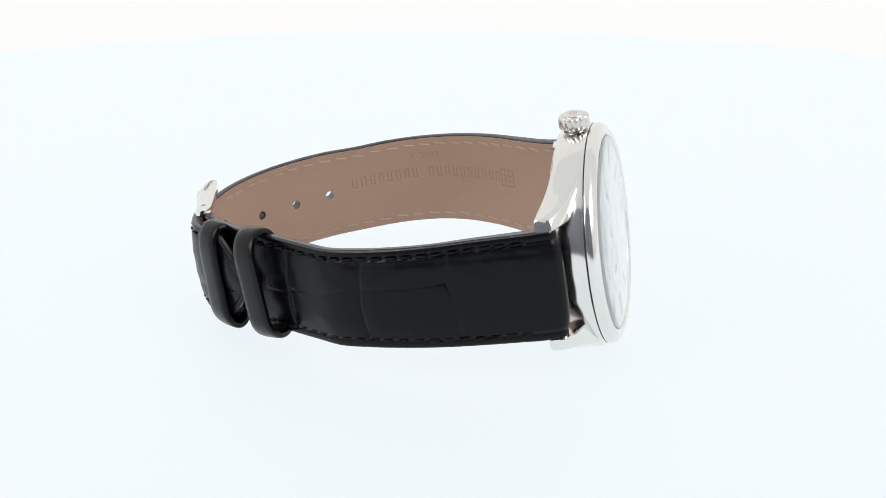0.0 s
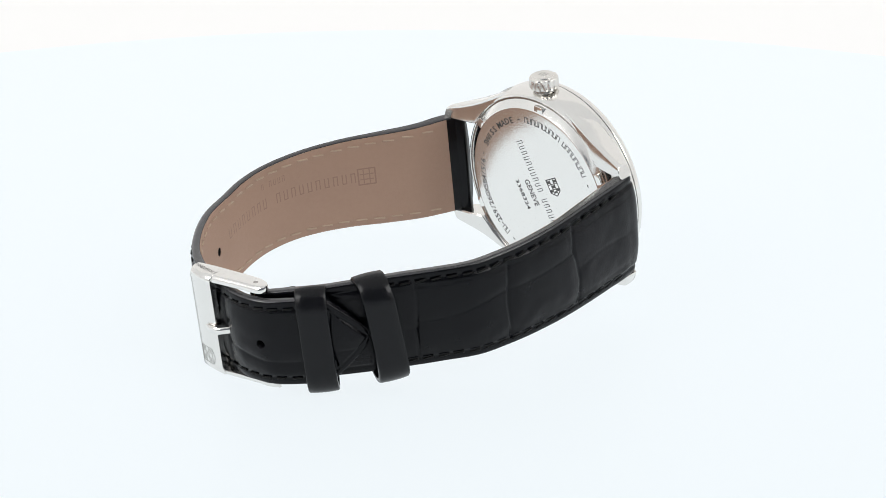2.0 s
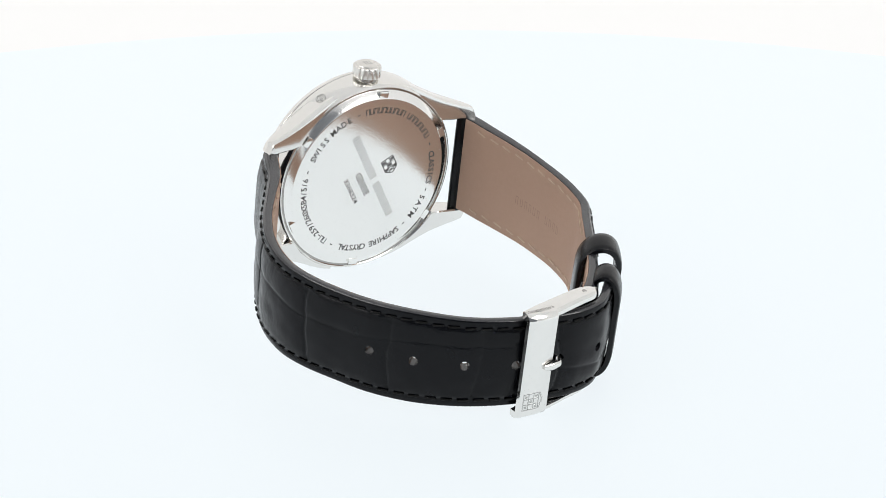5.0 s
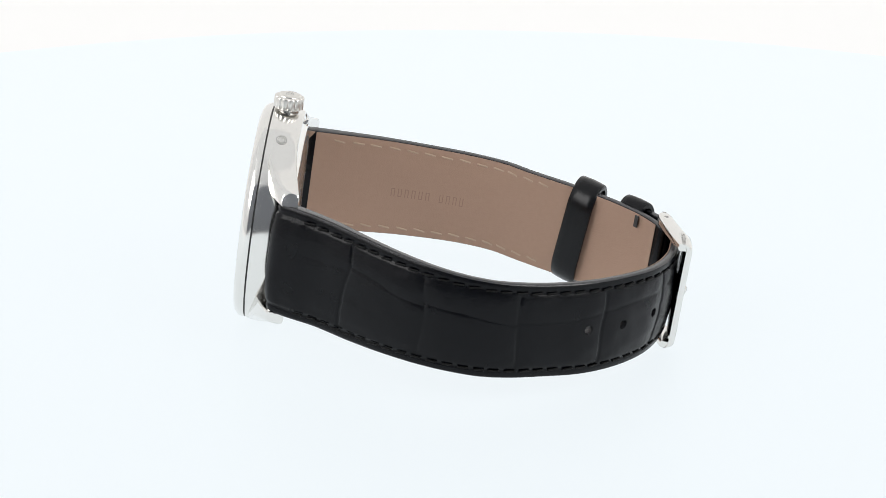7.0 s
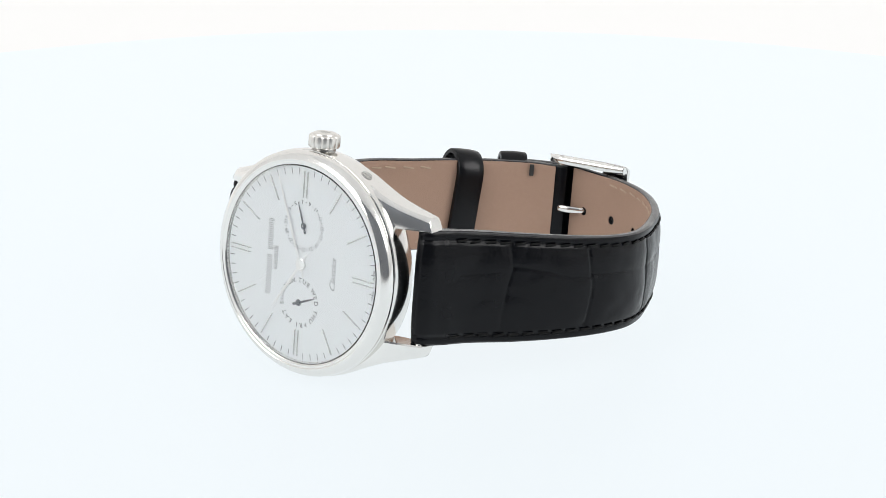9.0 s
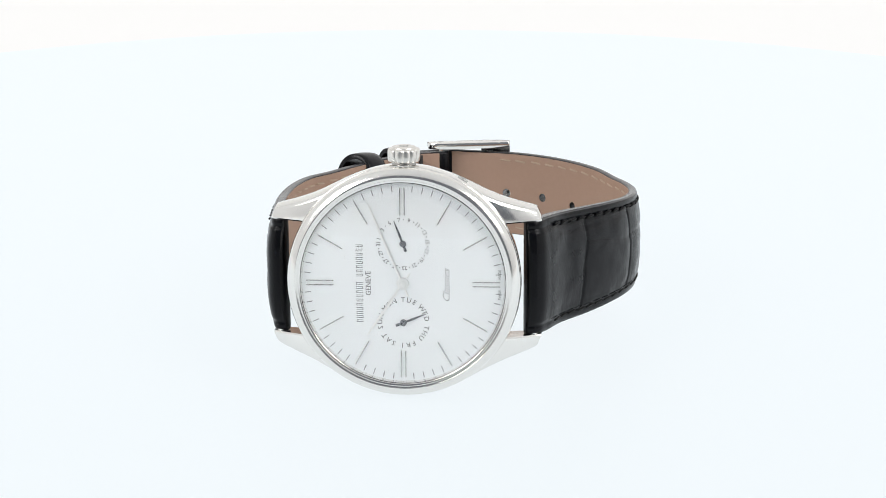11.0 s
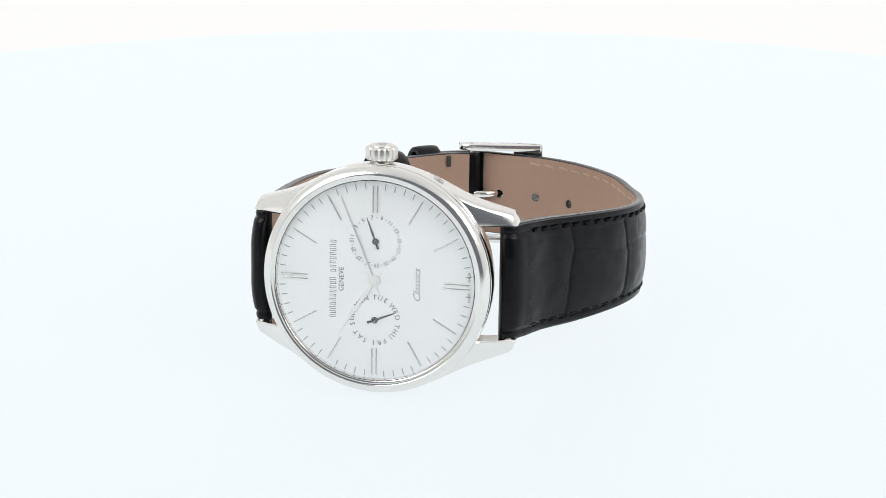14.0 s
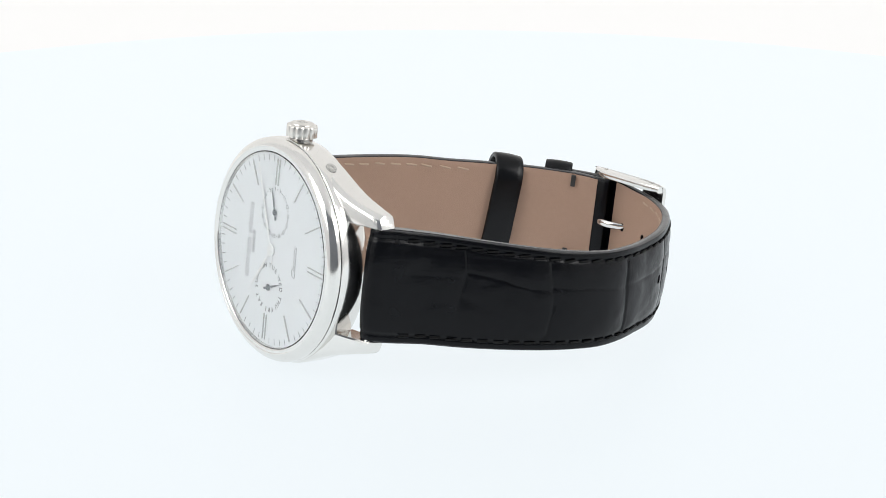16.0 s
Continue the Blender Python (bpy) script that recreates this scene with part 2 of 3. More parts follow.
def build_case():
    case = wpart("case", case_ring(), STEEL, "polished round steel case", 30)
    for su in (1, -1):
        for sv in (1, -1):
            v, f = lug(su, sv)
            part("lug", v, f, STEEL, case, "", True, 40)
    wpart("bezel", lathe([(17.55, -1.18), (19.78, -1.18), (19.94, -1.1), (19.98, -0.85), (19.92, -0.45), (19.74, -0.02), (19.42, 0.38), (19.0, 0.67), (18.62, 0.84),
                          (18.42, 0.90), (18.33, 0.86), (18.26, 0.80), (18.0, 0.84), (17.72, 0.80), (17.58, 0.70), (17.5, 0.56), (17.5, -0.4)], 192, True), STEEL, "polished steel bezel ring", 50)
    wpart("gasket_line", lathe([(19.7, -1.36), (19.86, -1.34), (19.86, -1.16), (19.7, -1.14)], 160, True), GASKET)
    crystal = wpart("crystal", lathe([(0.001, 0.46), (17.0, 0.46), (17.47, 0.46), (17.47, 0.66), (17.4, 0.73), (17.0, 0.75), (14.0, 0.77), (8.0, 0.79), (0.001, 0.80)], 128), CRYSTAL, "clear flat sapphire crystal", 12)
    crystal.visible_shadow = False
    # etched emblem on the flank
    a = math.atan2(9.93, 17.22)
    m = Matrix.Rotation(-a, 4, "Z") @ Matrix.Translation((0, 20.08, -3.9)) @ Matrix.Rotation(radians(-90), 4, "X")
    ring = lathe([(0.86, -0.05), (0.98, -0.05), (0.98, 0.02), (0.86, 0.02)], 40, True)
    ring2 = lathe([(0.58, -0.05), (0.65, -0.05), (0.65, 0.02), (0.58, 0.02)], 40, True)
    grid = [moved(rounded_box(0.5, 0.06, 0.05, 0.005, 1), Matrix.Translation((0, y, 0))) for y in (-0.2, 0, 0.2)]
    v, f = moved(join(ring, ring2, *grid), m)
    part("engraved_emblem", v, f, SOFT_ETCH, case, "small round engraved emblem")
    # crown
    n = 12 * 16
    prof = [(1.9, 20.42, 0.0), (2.5, 20.42, 0.6), (2.7, 20.5, 0.9), (2.77, 20.65, 1.0), (2.78, 21.4, 1.0), (2.78, 22.25, 1.0), (2.74, 22.45, 1.0), (2.62, 22.58, 0.8), (2.36, 22.66, 0.3),
            (2.22, 22.68, 0.0), (2.12, 22.70, 0.0), (2.05, 22.86, 0.0), (1.9, 22.94, 0.0), (1.0, 23.0, 0.0), (0.01, 23.01, 0.0)]
    secs = []
    for r, h, k in prof:
        sec = []
        for i in range(n):
            t = 2 * math.pi * i / n
            d = 0.20 * k * (1 - abs(math.sin(6 * t)) ** 0.7)
            sec.append(((r - d) * math.sin(t), h, -3.84 + (r - d) * math.cos(t)))
        secs.append(sec)
    crown = wpart("crown", loft(secs), BRUSHED, "fluted steel winding crown", 30)
    v, f = rod((0, 19.2, -3.84), (0, 20.6, -3.84), 2.05, 32)
    part("crown_tube", v, f, SHADED_STEEL, crown)
    lines = [moved(rounded_box(1.5, 0.04, 0.1, 0.005, 1), Matrix.Translation((0, 23.0, -3.84 + z))) for z in (-0.6, -0.2, 0.2, 0.6)]
    lines += [moved(rounded_box(0.1, 0.04, 1.4, 0.005, 1), Matrix.Translation((x, 23.0, -3.84))) for x in (-0.6, 0.0, 0.6)]
    v, f = join(*lines)
    part("engraved_emblem", v, f, SOFT_ETCH, crown, "raised shield emblem on the crown")
    # spring bars
    for su in (1, -1):
        wpart("spring_bar", rod((su * 22.0, -10.4, -6.5), (su * 22.0, 10.0, -6.5), 0.65, 16), STEEL)


def build_back():
    back = wpart("case_back", lathe([(0.001, -7.80), (16.6, -7.80), (16.85, -7.80), (17.0, -7.77), (17.08, -7.72), (18.2, -7.0), (18.36, -6.95), (18.44, -6.9), (18.5, -6.7), (0.001, -6.7)], 160), SATIN, "flat steel case back with engraved writing", 30)
    wpart("back_joint", lathe([(18.4, -6.6), (18.75, -6.6), (18.8, -6.85), (18.4, -6.85)], 128, True), SHADED_STEEL)
    for k in range(6):
        a = radians(6 + 60 * k)
        v, f = moved(rounded_box(2.0, 1.2, 0.5, 0.06, 2), Matrix.Rotation(a, 4, "Z") @ Matrix.Translation((0, 17.7, -7.5)))
        part("notch", v, f, SATIN, back)
    flip = Matrix.Translation((0, 0, -7.81)) @ Matrix.Rotation(math.pi, 4, "Y")     # x to the right as seen from behind

    def on_back(name, piece, m, mat=ETCH, label=""):
        v, f = moved(piece, flip @ m)
        part(name, v, f, mat, back, label, False)

    def arc(name, text, start, end, size, lettered=True):
        text_n = len(text)
        pieces = []
        for i, c in enumerate(text):
            if c == " ":
                continue
            a = radians(start + (end - start) * (i + 0.5) / text_n)
            m = Matrix.Rotation(-a, 4, "Z") @ Matrix.Translation((0, 14.6, 0))
            pieces.append(moved(letters(c, size, bold=0.012) if lettered else bars(c, 0.7 * size, 0.85 * size), m))
        on_back(name, join(*pieces), Matrix(), ETCH, "")

    for text, a, b, lettered in (("nununuunun", -8, 29, False), ("unnununu", 32, 62, False), ("CLASSICS", 76, 104.5, True), ("5ATM", 113, 134.5, True),
                                 ("SAPPHIRE", 146, 174.5, True), ("CRYSTAL", 178, 203.5, True), ("nu", 217, 224, False), ("-259/260X5B4/5/6", 224, 281.5, True),
                                 ("SWISS", 294.5, 317, True), ("MADE", 319.5, 340, True)):
        arc("engraved_writing", text, a, b, 1.75, lettered)
    for a in (69, 109, 141, 210.5, 286.5, 346):
        on_back("engraved_dash", rounded_box(0.6, 0.2, 0.03, 0.005, 1), Matrix.Rotation(-radians(a), 4, "Z") @ Matrix.Translation((0, 14.6, 0)))
    tilt = Matrix.Rotation(radians(-62.5), 4, "Z")
    on_back("engraved_writing", bars("nununuunun unnununu", 1.6, 1.1), Matrix.Translation((0.87, 0.57, 0)) @ tilt)
    on_back("engraved_writing", letters("GENEVE", 1.85, bold=0.01, length=5.5), Matrix.Translation((-1.37, -0.68, 0)) @ tilt)
    on_back("engraved_writing", letters("3368324", 1.35, bold=0.01, length=6.2), Matrix.Translation((-3.85, -1.8, 0)) @ tilt)
    # shield emblem: a framed grid with a pointed foot
    shield = [moved(rounded_box(sx, sy, 0.03, 0.01, 1), Matrix.Translation((x, y, 0))) for sx, sy, x, y in
              ((2.9, 0.2, 0, 1.75), (0.2, 2.6, -1.4, 0.5), (0.2, 2.6, 1.4, 0.5), (2.7, 0.17, 0, 0.7), (2.7, 0.17, 0, -0.35), (0.17, 3.2, -0.48, 0.25), (0.17, 3.2, 0.48, 0.25),
               (0.7, 0.55, -0.95, 1.2), (0.7, 0.6, 0.0, 0.18), (0.7, 0.55, 0.95, 1.2), (0.65, 0.5, -0.95, -0.6), (0.65, 0.5, 0.95, -0.6), (0.6, 0.4, 0, -0.95))]
    for sx in (-1, 1):
        shield.append(moved(rounded_box(1.65, 0.2, 0.03, 0.01, 1), Matrix.Translation((sx * 0.72, -1.3, 0)) @ Matrix.Rotation(sx * radians(33), 4, "Z")))
    on_back("engraved_emblem", join(*shield), Matrix.Translation((4.66, 2.2, 0)) @ Matrix.Rotation(radians(27), 4, "Z"), ETCH, "shield emblem of small blocks")


def clockwise(a):
    """The turn to a place on the dial: degrees clockwise from the crown's side."""
    return Matrix.Rotation(radians(-a), 4, "Z")


def pointer(length, width, tail, z, thick=0.12, waist=0.5):
    """A slim faceted pointer along +y."""
    ys = [-tail, -tail * 0.5, 0, length * 0.35, length * 0.8, length]
    ws = [width * 0.6, width * waist, width * 0.6, width, width * 0.55, 0.05]
    secs = []
    for y, w in zip(ys, ws):
        secs.append([(-w / 2, y, z), (0, y, z + thick), (w / 2, y, z), (0, y, z - thick * 0.3)])
    return loft(secs)


def build_dial():
    dial = wpart("dial", lathe([(0.001, 0.0), (15.75, 0.0), (15.8, -0.03), (17.48, -0.03), (17.5, -0.1), (17.5, -0.9), (0.001, -0.9)], 160), DIAL, "silver-white dial with fine grain", 30)
    rehaut = lathe([(17.2, -0.02), (17.44, 0.42), (17.49, 0.42), (17.49, -0.05)], 160, True)
    part("inner_flange", *rehaut, SATIN, dial)

    def on_dial(name, piece, m, mat=INK, z=0.02, label=""):
        v, f = moved(piece, Matrix.Translation((0, 0, z)) @ m)
        return part(name, v, f, mat, dial, label, False)

    # applied markers, from the crown's side clockwise
    def bar_mesh(w):
        v, f = moved(rounded_box(w, 4.7, 0.26, 0.07, 2), Matrix.Translation((0, 14.2, 0.13)))
        return mesh_of("hour_marker", [(a * MM, b * MM, c * MM) for a, b, c in v], f, MARKER, True, 30)
    slim = bar_mesh(0.19)
    for k in range(12):
        if k % 3:
            put("hour_marker", slim, dial, clockwise(30 * k))
        else:
            for x in (-0.38, 0.38):
                put("hour_marker", slim, dial, clockwise(30 * k) @ Matrix.Translation((x * MM, 0, 0)))
    v, f = moved(rounded_box(0.15, 1.05, 0.02, 0.005, 1), Matrix.Translation((0, 16.4, 0.0)))
    tick = mesh_of("minute_tick", [(a * MM, b * MM, c * MM) for a, b, c in v], f, GREY_INK, False)
    v, f = moved(rounded_box(0.12, 0.26, 0.02, 0.005, 1), Matrix.Translation((0, 17.3, 0.19)) @ Matrix.Rotation(radians(60), 4, "X"))
    small = mesh_of("flange_tick", [(a * MM, b * MM, c * MM) for a, b, c in v], f, GREY_INK, False)
    for k in range(60):
        if k % 5:
            put("minute_tick", tick, dial, clockwise(6 * k))
        put("flange_tick", small, dial, clockwise(6 * k))
    up = Matrix.Rotation(radians(90), 4, "Z")           # writing that climbs towards the crown
    on_dial("brand_writing", bars("nununuunun unnununu", 1.15, 0.73), Matrix.Translation((-7.4, -0.1, 0)) @ up)
    on_dial("writing", letters("GENEVE", 1.25, length=4.2), Matrix.Translation((-5.95, -0.05, 0)) @ up)
    on_dial("writing", letters("Classics", 1.75, shear=0.5, bold=-0.008, length=5.8), Matrix.Translation((7.35, -0.1, 0)) @ up, GREY_INK)
    on_dial("writing", letters("SWISS", 0.6, length=1.7), Matrix.Translation((16.45, -1.85, 0)) @ up)
    on_dial("writing", letters("MADE", 0.6, length=1.6), Matrix.Translation((16.45, 1.75, 0)) @ up)

    # date ring
    at = Matrix.Translation((0.08, 6.9, 0))
    for d in range(1, 32):
        a = clockwise(-9 + (d - 7) * 360 / 31)
        if d % 2:
            on_dial("date_number", letters(str(d), 1.02, spacing=0.9), at @ a @ Matrix.Translation((0, 4.2, 0)))
        else:
            on_dial("date_dot", rounded_box(0.16, 0.16, 0.02, 0.04, 1), at @ a @ Matrix.Translation((0, 4.2, 0)))
    # day ring
    at2 = Matrix.Translation((0.03, -6.88, 0))
    for k, day in enumerate(("TUE", "WED", "THU", "FRI", "SAT", "SUN", "MON")):
        for i, c in enumerate(day):
            a = clockwise(14 + k * 360 / 7 + (i - 1) * 14.5)
            on_dial("day_letter", letters(c, 1.22), at2 @ a @ Matrix.Translation((0, 4.05, 0)))
    for name, base, ang, ln in (("date_pointer", at, -20.7, 4.3), ("day_pointer", at2, 67.6, 4.1)):
        v, f = join(pointer(ln, 0.40, 1.25, 0.0, 0.1, 1.0), lathe([(0.16, 0.10), (0.2, 0.16), (0.46, 0.16), (0.58, 0.05), (0.58, -0.1)], 32),
                    moved(rounded_box(0.46, 0.62, 0.14, 0.05, 1), Matrix.Translation((0, -1.1, 0))))
        on_dial(name, (v, f), base @ clockwise(ang), BLUED, 0.15, "dark blued pointer")
    v, f = pointer(11.3, 0.58, 2.2, 0.2, 0.08)
    on_dial("hour_pointer", (v, f), clockwise(214), APPLIED, 0.0, "slim polished silver pointer")
    v, f = pointer(16.4, 0.58, 2.4, 0.30, 0.08)
    on_dial("minute_pointer", (v, f), clockwise(-22.7), APPLIED, 0.0, "slim polished silver pointer")
    hub = lathe([(0.001, 0.41), (0.35, 0.41), (0.40, 0.39), (0.44, 0.34), (0.92, 0.36), (1.05, 0.3), (1.05, 0.1)], 40)
    on_dial("hub", hub, Matrix(), APPLIED)


# --- strap ---
class Band:
    """A curved strap: rows of x, z of its outer face and its upper and lower edge, followed by length."""

    def __init__(self, rows, side, thick, step=0.19):
        p = np.array(rows, float)
        d = np.concatenate([[0], np.cumsum(np.hypot(*np.diff(p[:, :2], axis=0).T))])
        fine = []
        m = np.gradient(p, d, axis=0)
        for i in range(len(p) - 1):
            h = d[i + 1] - d[i]
            for t in np.linspace(0, 1, 40, endpoint=False):
                a, b, c, e = 2 * t ** 3 - 3 * t ** 2 + 1, t ** 3 - 2 * t ** 2 + t, 3 * t ** 2 - 2 * t ** 3, t ** 3 - t ** 2
                fine.append(a * p[i] + b * h * m[i] + c * p[i + 1] + e * h * m[i + 1])
        fine.append(p[-1])
        fine = np.array(fine)
        s = np.concatenate([[0], np.cumsum(np.hypot(*np.diff(fine[:, :2], axis=0).T))])
        self.length, self.s, self.p, self.side, self.thick, self.step = s[-1], s, fine, side, thick, step

    def at(self, s):
        """Outer place, outward way, upper and lower edge at the length s."""
        x, z, hi, lo = (np.interp(s, self.s, self.p[:, k]) for k in range(4))
        e = 0.6
        tx = np.interp(s + e, self.s, self.p[:, 0]) - np.interp(s - e, self.s, self.p[:, 0])
        tz = np.interp(s + e, self.s, self.p[:, 1]) - np.interp(s - e, self.s, self.p[:, 1])
        k = math.hypot(tx, tz) or 1.0
        tx, tz = tx / k, tz / k
        return x, z, (-tz * self.side, tx * self.side), (tx, tz), hi, lo

    def near(self, x, z):
        return float(self.s[np.argmin((self.p[:, 0] - x) ** 2 + (self.p[:, 1] - z) ** 2)])

    def point(self, s, y, out):
        x, z, n, _, _, _ = self.at(s)
        return (x + n[0] * out, y, z + n[1] * out)

    def pose_at(self, s, y, out):
        """x along the strap, y across, z outwards (millimetres)."""
        x, z, n, t, _, _ = self.at(s)
        X, Y, Z = Vector((t[0], 0, t[1])), Vector((0, 1, 0)), Vector((n[0], 0, n[1]))
        m = Matrix((X, Y, Z)).transposed().to_4x4()
        if m.determinant() < 0:
            m = Matrix((X, -Y, Z)).transposed().to_4x4()
        m.translation = (x + n[0] * out, y, z + n[1] * out)
        return m


def groove(d, w):
    return math.exp(-(d / w) ** 2)


def scale_relief(s, y, cells, seed):
    """Pressed scales. cells: (length at which a joint crosses the strap, height and slope of the joint along the scale before it)."""
    h = 0.0
    wob = 0.6 * noise.noise((s * 0.10, y * 0.16, seed)) + 0.10 * noise.noise((s * 0.5, y * 0.6, seed + 4))
    k, start = 0, 0.0
    for i, (c, _, _) in enumerate(cells):
        d = s - c - 0.45 * math.sin(y * 0.30 + i * 1.7) - 1.1 * wob
        if d > 0:
            k, start = i + 1, c
        if abs(d) < 6:
            h -= 0.20 * groove(d, 0.30) + 0.20 * groove(d, 1.7)
    k = min(k, len(cells) - 1)
    _, mid, slope = cells[k]
    d = y - mid - slope * (s - start) - 0.9 * wob - 0.35 * math.sin(s * 0.25 + seed)
    h -= (0.5 if k == 0 else 1.0) * (0.10 * groove(d, 0.28) + 0.10 * groove(d, 1.3))
    h -= 0.05 * groove(abs(y) - 6.7 - 0.4 * wob, 0.5)
    # fine creases run down from the edges of the scales
    h -= 0.045 * max(0.0, noise.noise((s * 1.1, y * 0.35, seed + 2))) * min(1.0, max(0.0, abs(y) - 3.0) / 3.0)
    h += 0.10 * noise.noise((s * 0.30, y * 0.40, seed + 9))
    return h


def strap_mesh(band, cells, seed, pointed=0.0):
    """The leather body: padded outer face with pressed scales, round edges, flat inner face."""
    ns = int(band.length / band.step) + 1
    na = 76
    secs = []
    for i in range(ns + 1):
        s = band.length * i / ns
        x, z, n, t, hi, lo = band.at(s)
        th = band.thick(s)
        left = band.length - s
        if pointed and left < pointed:
            c = (hi + lo) / 2
            k = 0.12 + 0.88 * (left / pointed) ** 0.85
            hi, lo = c + (hi - c) * k, c + (lo - c) * k
        hw, c = (hi - lo) / 2, (hi + lo) / 2
        end = min(1.0, 0.45 + 0.55 * math.sqrt(min(1.0, (s + 0.02) / 1.2)))
        end *= min(1.0, 0.5 + 0.5 * math.sqrt(min(1.0, (left + 0.02) / 1.0)))
        sec = []
        for j in range(na + 1):
            y = -hw + 2 * hw * j / na
            e = hw - abs(y)
            rnd = 0.55 * (1 - math.sqrt(max(0.0, 1 - max(0.0, 1 - e / 0.55) ** 2)))
            pad = 0.95 * (1 - min(1.0, max(0.0, (e - 0.6) / 6.5))) ** 2.0
            rel = scale_relief(s, y, cells, seed) * min(1.0, max(0.0, (e - 1.6) / 0.6)) * min(1.0, max(0.15, (s - 3.0) / 4.0))
            furrow = -0.30 * groove(e - 1.55, 0.34)
            out = 0.6 + (-pad - rnd + furrow) * min(1, th / 2.2) + rel - (1 - end) * th * 0.5
            sec.append((x + n[0] * out, c + y, z + n[1] * out))
        inner = -th + (1 - end) * th * 0.5
        for y, d in ((hw, -0.75), (hw, inner + 0.5), (hw - 0.15, inner + 0.12), (hw - 0.45, inner)):
            out = max(d, inner)
            sec.append((x + n[0] * out, c + y, z + n[1] * out))
        for y, d in ((-hw + 0.45, inner), (-hw + 0.15, inner + 0.12), (-hw, inner + 0.5), (-hw, -0.75)):
            out = max(d, inner)
            sec.append((x + n[0] * out, c + y, z + n[1] * out))
        secs.append(sec)
    v, f = loft(secs)
    if band.side > 0:
        f = [tuple(reversed(q)) for q in f]
    return v, f


def paint_edges(ob):
    """The narrow side faces of a strap carry glossy edge paint."""
    ob.data.materials.append(EDGE)
    for p in ob.data.polygons:
        if abs(p.normal.y) > 0.72:
            p.material_index = 1


def cut_holes(ob, places):
    """Punches round holes: (pose, radius) in the part's own space."""
    pieces = [moved(lathe([(0.001, -4), (r, -4), (r, 4), (0.001, 4)], 20), m) for m, r in places]
    v, f = join(*pieces)
    cutter = new("cutter", mesh_of("cutter", [(a * MM, b * MM, c * MM) for a, b, c in v], f, EDGE, False))
    cutter.matrix_basis = FRAME
    bm = bmesh.new()
    bm.from_mesh(cutter.data)
    bmesh.ops.remove_doubles(bm, verts=bm.verts[:], dist=1e-5)
    bmesh.ops.recalc_face_normals(bm, faces=bm.faces[:])
    bm.to_mesh(cutter.data)
    bm.free()
    bm = bmesh.new()
    bm.from_mesh(ob.data)
    bmesh.ops.recalc_face_normals(bm, faces=bm.faces[:])
    bm.to_mesh(ob.data)
    bm.free()
    mod = ob.modifiers.new("holes", "BOOLEAN")
    mod.operation, mod.object, mod.solver = "DIFFERENCE", cutter, "EXACT"
    bpy.context.view_layer.update()
    me = bpy.data.meshes.new_from_object(ob.evaluated_get(bpy.context.evaluated_depsgraph_get()))
    ob.modifiers.clear()
    ob.data = me
    bpy.data.objects.remove(cutter)


def lining_mesh(band, s0, s1, inset=0.25):
    ns = int((s1 - s0) / 0.8)
    secs = []
    for i in range(ns + 1):
        s = s0 + (s1 - s0) * i / ns
        x, z, n, t, hi, lo = band.at(s)
        th = band.thick(s)
        sec = []
        for y, d in ((lo + inset, -th + 0.1), (hi - inset, -th + 0.1), (hi - inset, -th - 0.06), (hi - inset - 0.12, -th - 0.1), (hi - inset - 1.2, -th - 0.07),
                     (hi - inset - 2.2, -th - 0.1), (lo + inset + 2.2, -th - 0.1), (lo + inset + 1.2, -th - 0.07), (lo + inset + 0.12, -th - 0.1), (lo + inset, -th - 0.06)):
            sec.append((x + n[0] * d, y, z + n[1] * d))
        secs.append(sec)
    v, f = loft(secs)
    if band.side < 0:
        f = [tuple(reversed(q)) for q in f]
    return v, f


def capsule(length, r):
    return moved(lathe([(0.001, -length / 2), (r * 0.7, -length / 2 + r * 0.3), (r, -length / 2 + r), (r, length / 2 - r), (r * 0.7, length / 2 - r * 0.3), (0.001, length / 2)], 8),
                 Matrix.Rotation(radians(90), 4, "Y"))


def stitches(parent, band, s0, s1, mat, inner, pitch=2.75):
    v, f = capsule(2.0 if not inner else 2.3, 0.19 if not inner else 0.18)
    me = mesh_of("stitch", [(a * MM, b * MM, c * MM) for a, b, c in v], f, mat)
    n = int((s1 - s0) / pitch)
    rng = random.Random(int(s0 * 10 + s1) + inner)
    for i in range(n):
        for up in (True, False):
            s = s0 + (i + 0.5) * pitch + rng.uniform(-0.12, 0.12)
            _, _, _, _, hi, lo = band.at(s)
            y = hi - 1.55 if up else lo + 1.55
            out = -band.thick(s) - 0.12 if inner else 0.03
            m = band.pose_at(s, y + rng.uniform(-0.06, 0.06), out) @ Matrix.Rotation(radians(rng.uniform(3, 9)), 4, "Z")
            m.translation = m.translation * MM
            put("stitch", me, parent, m)


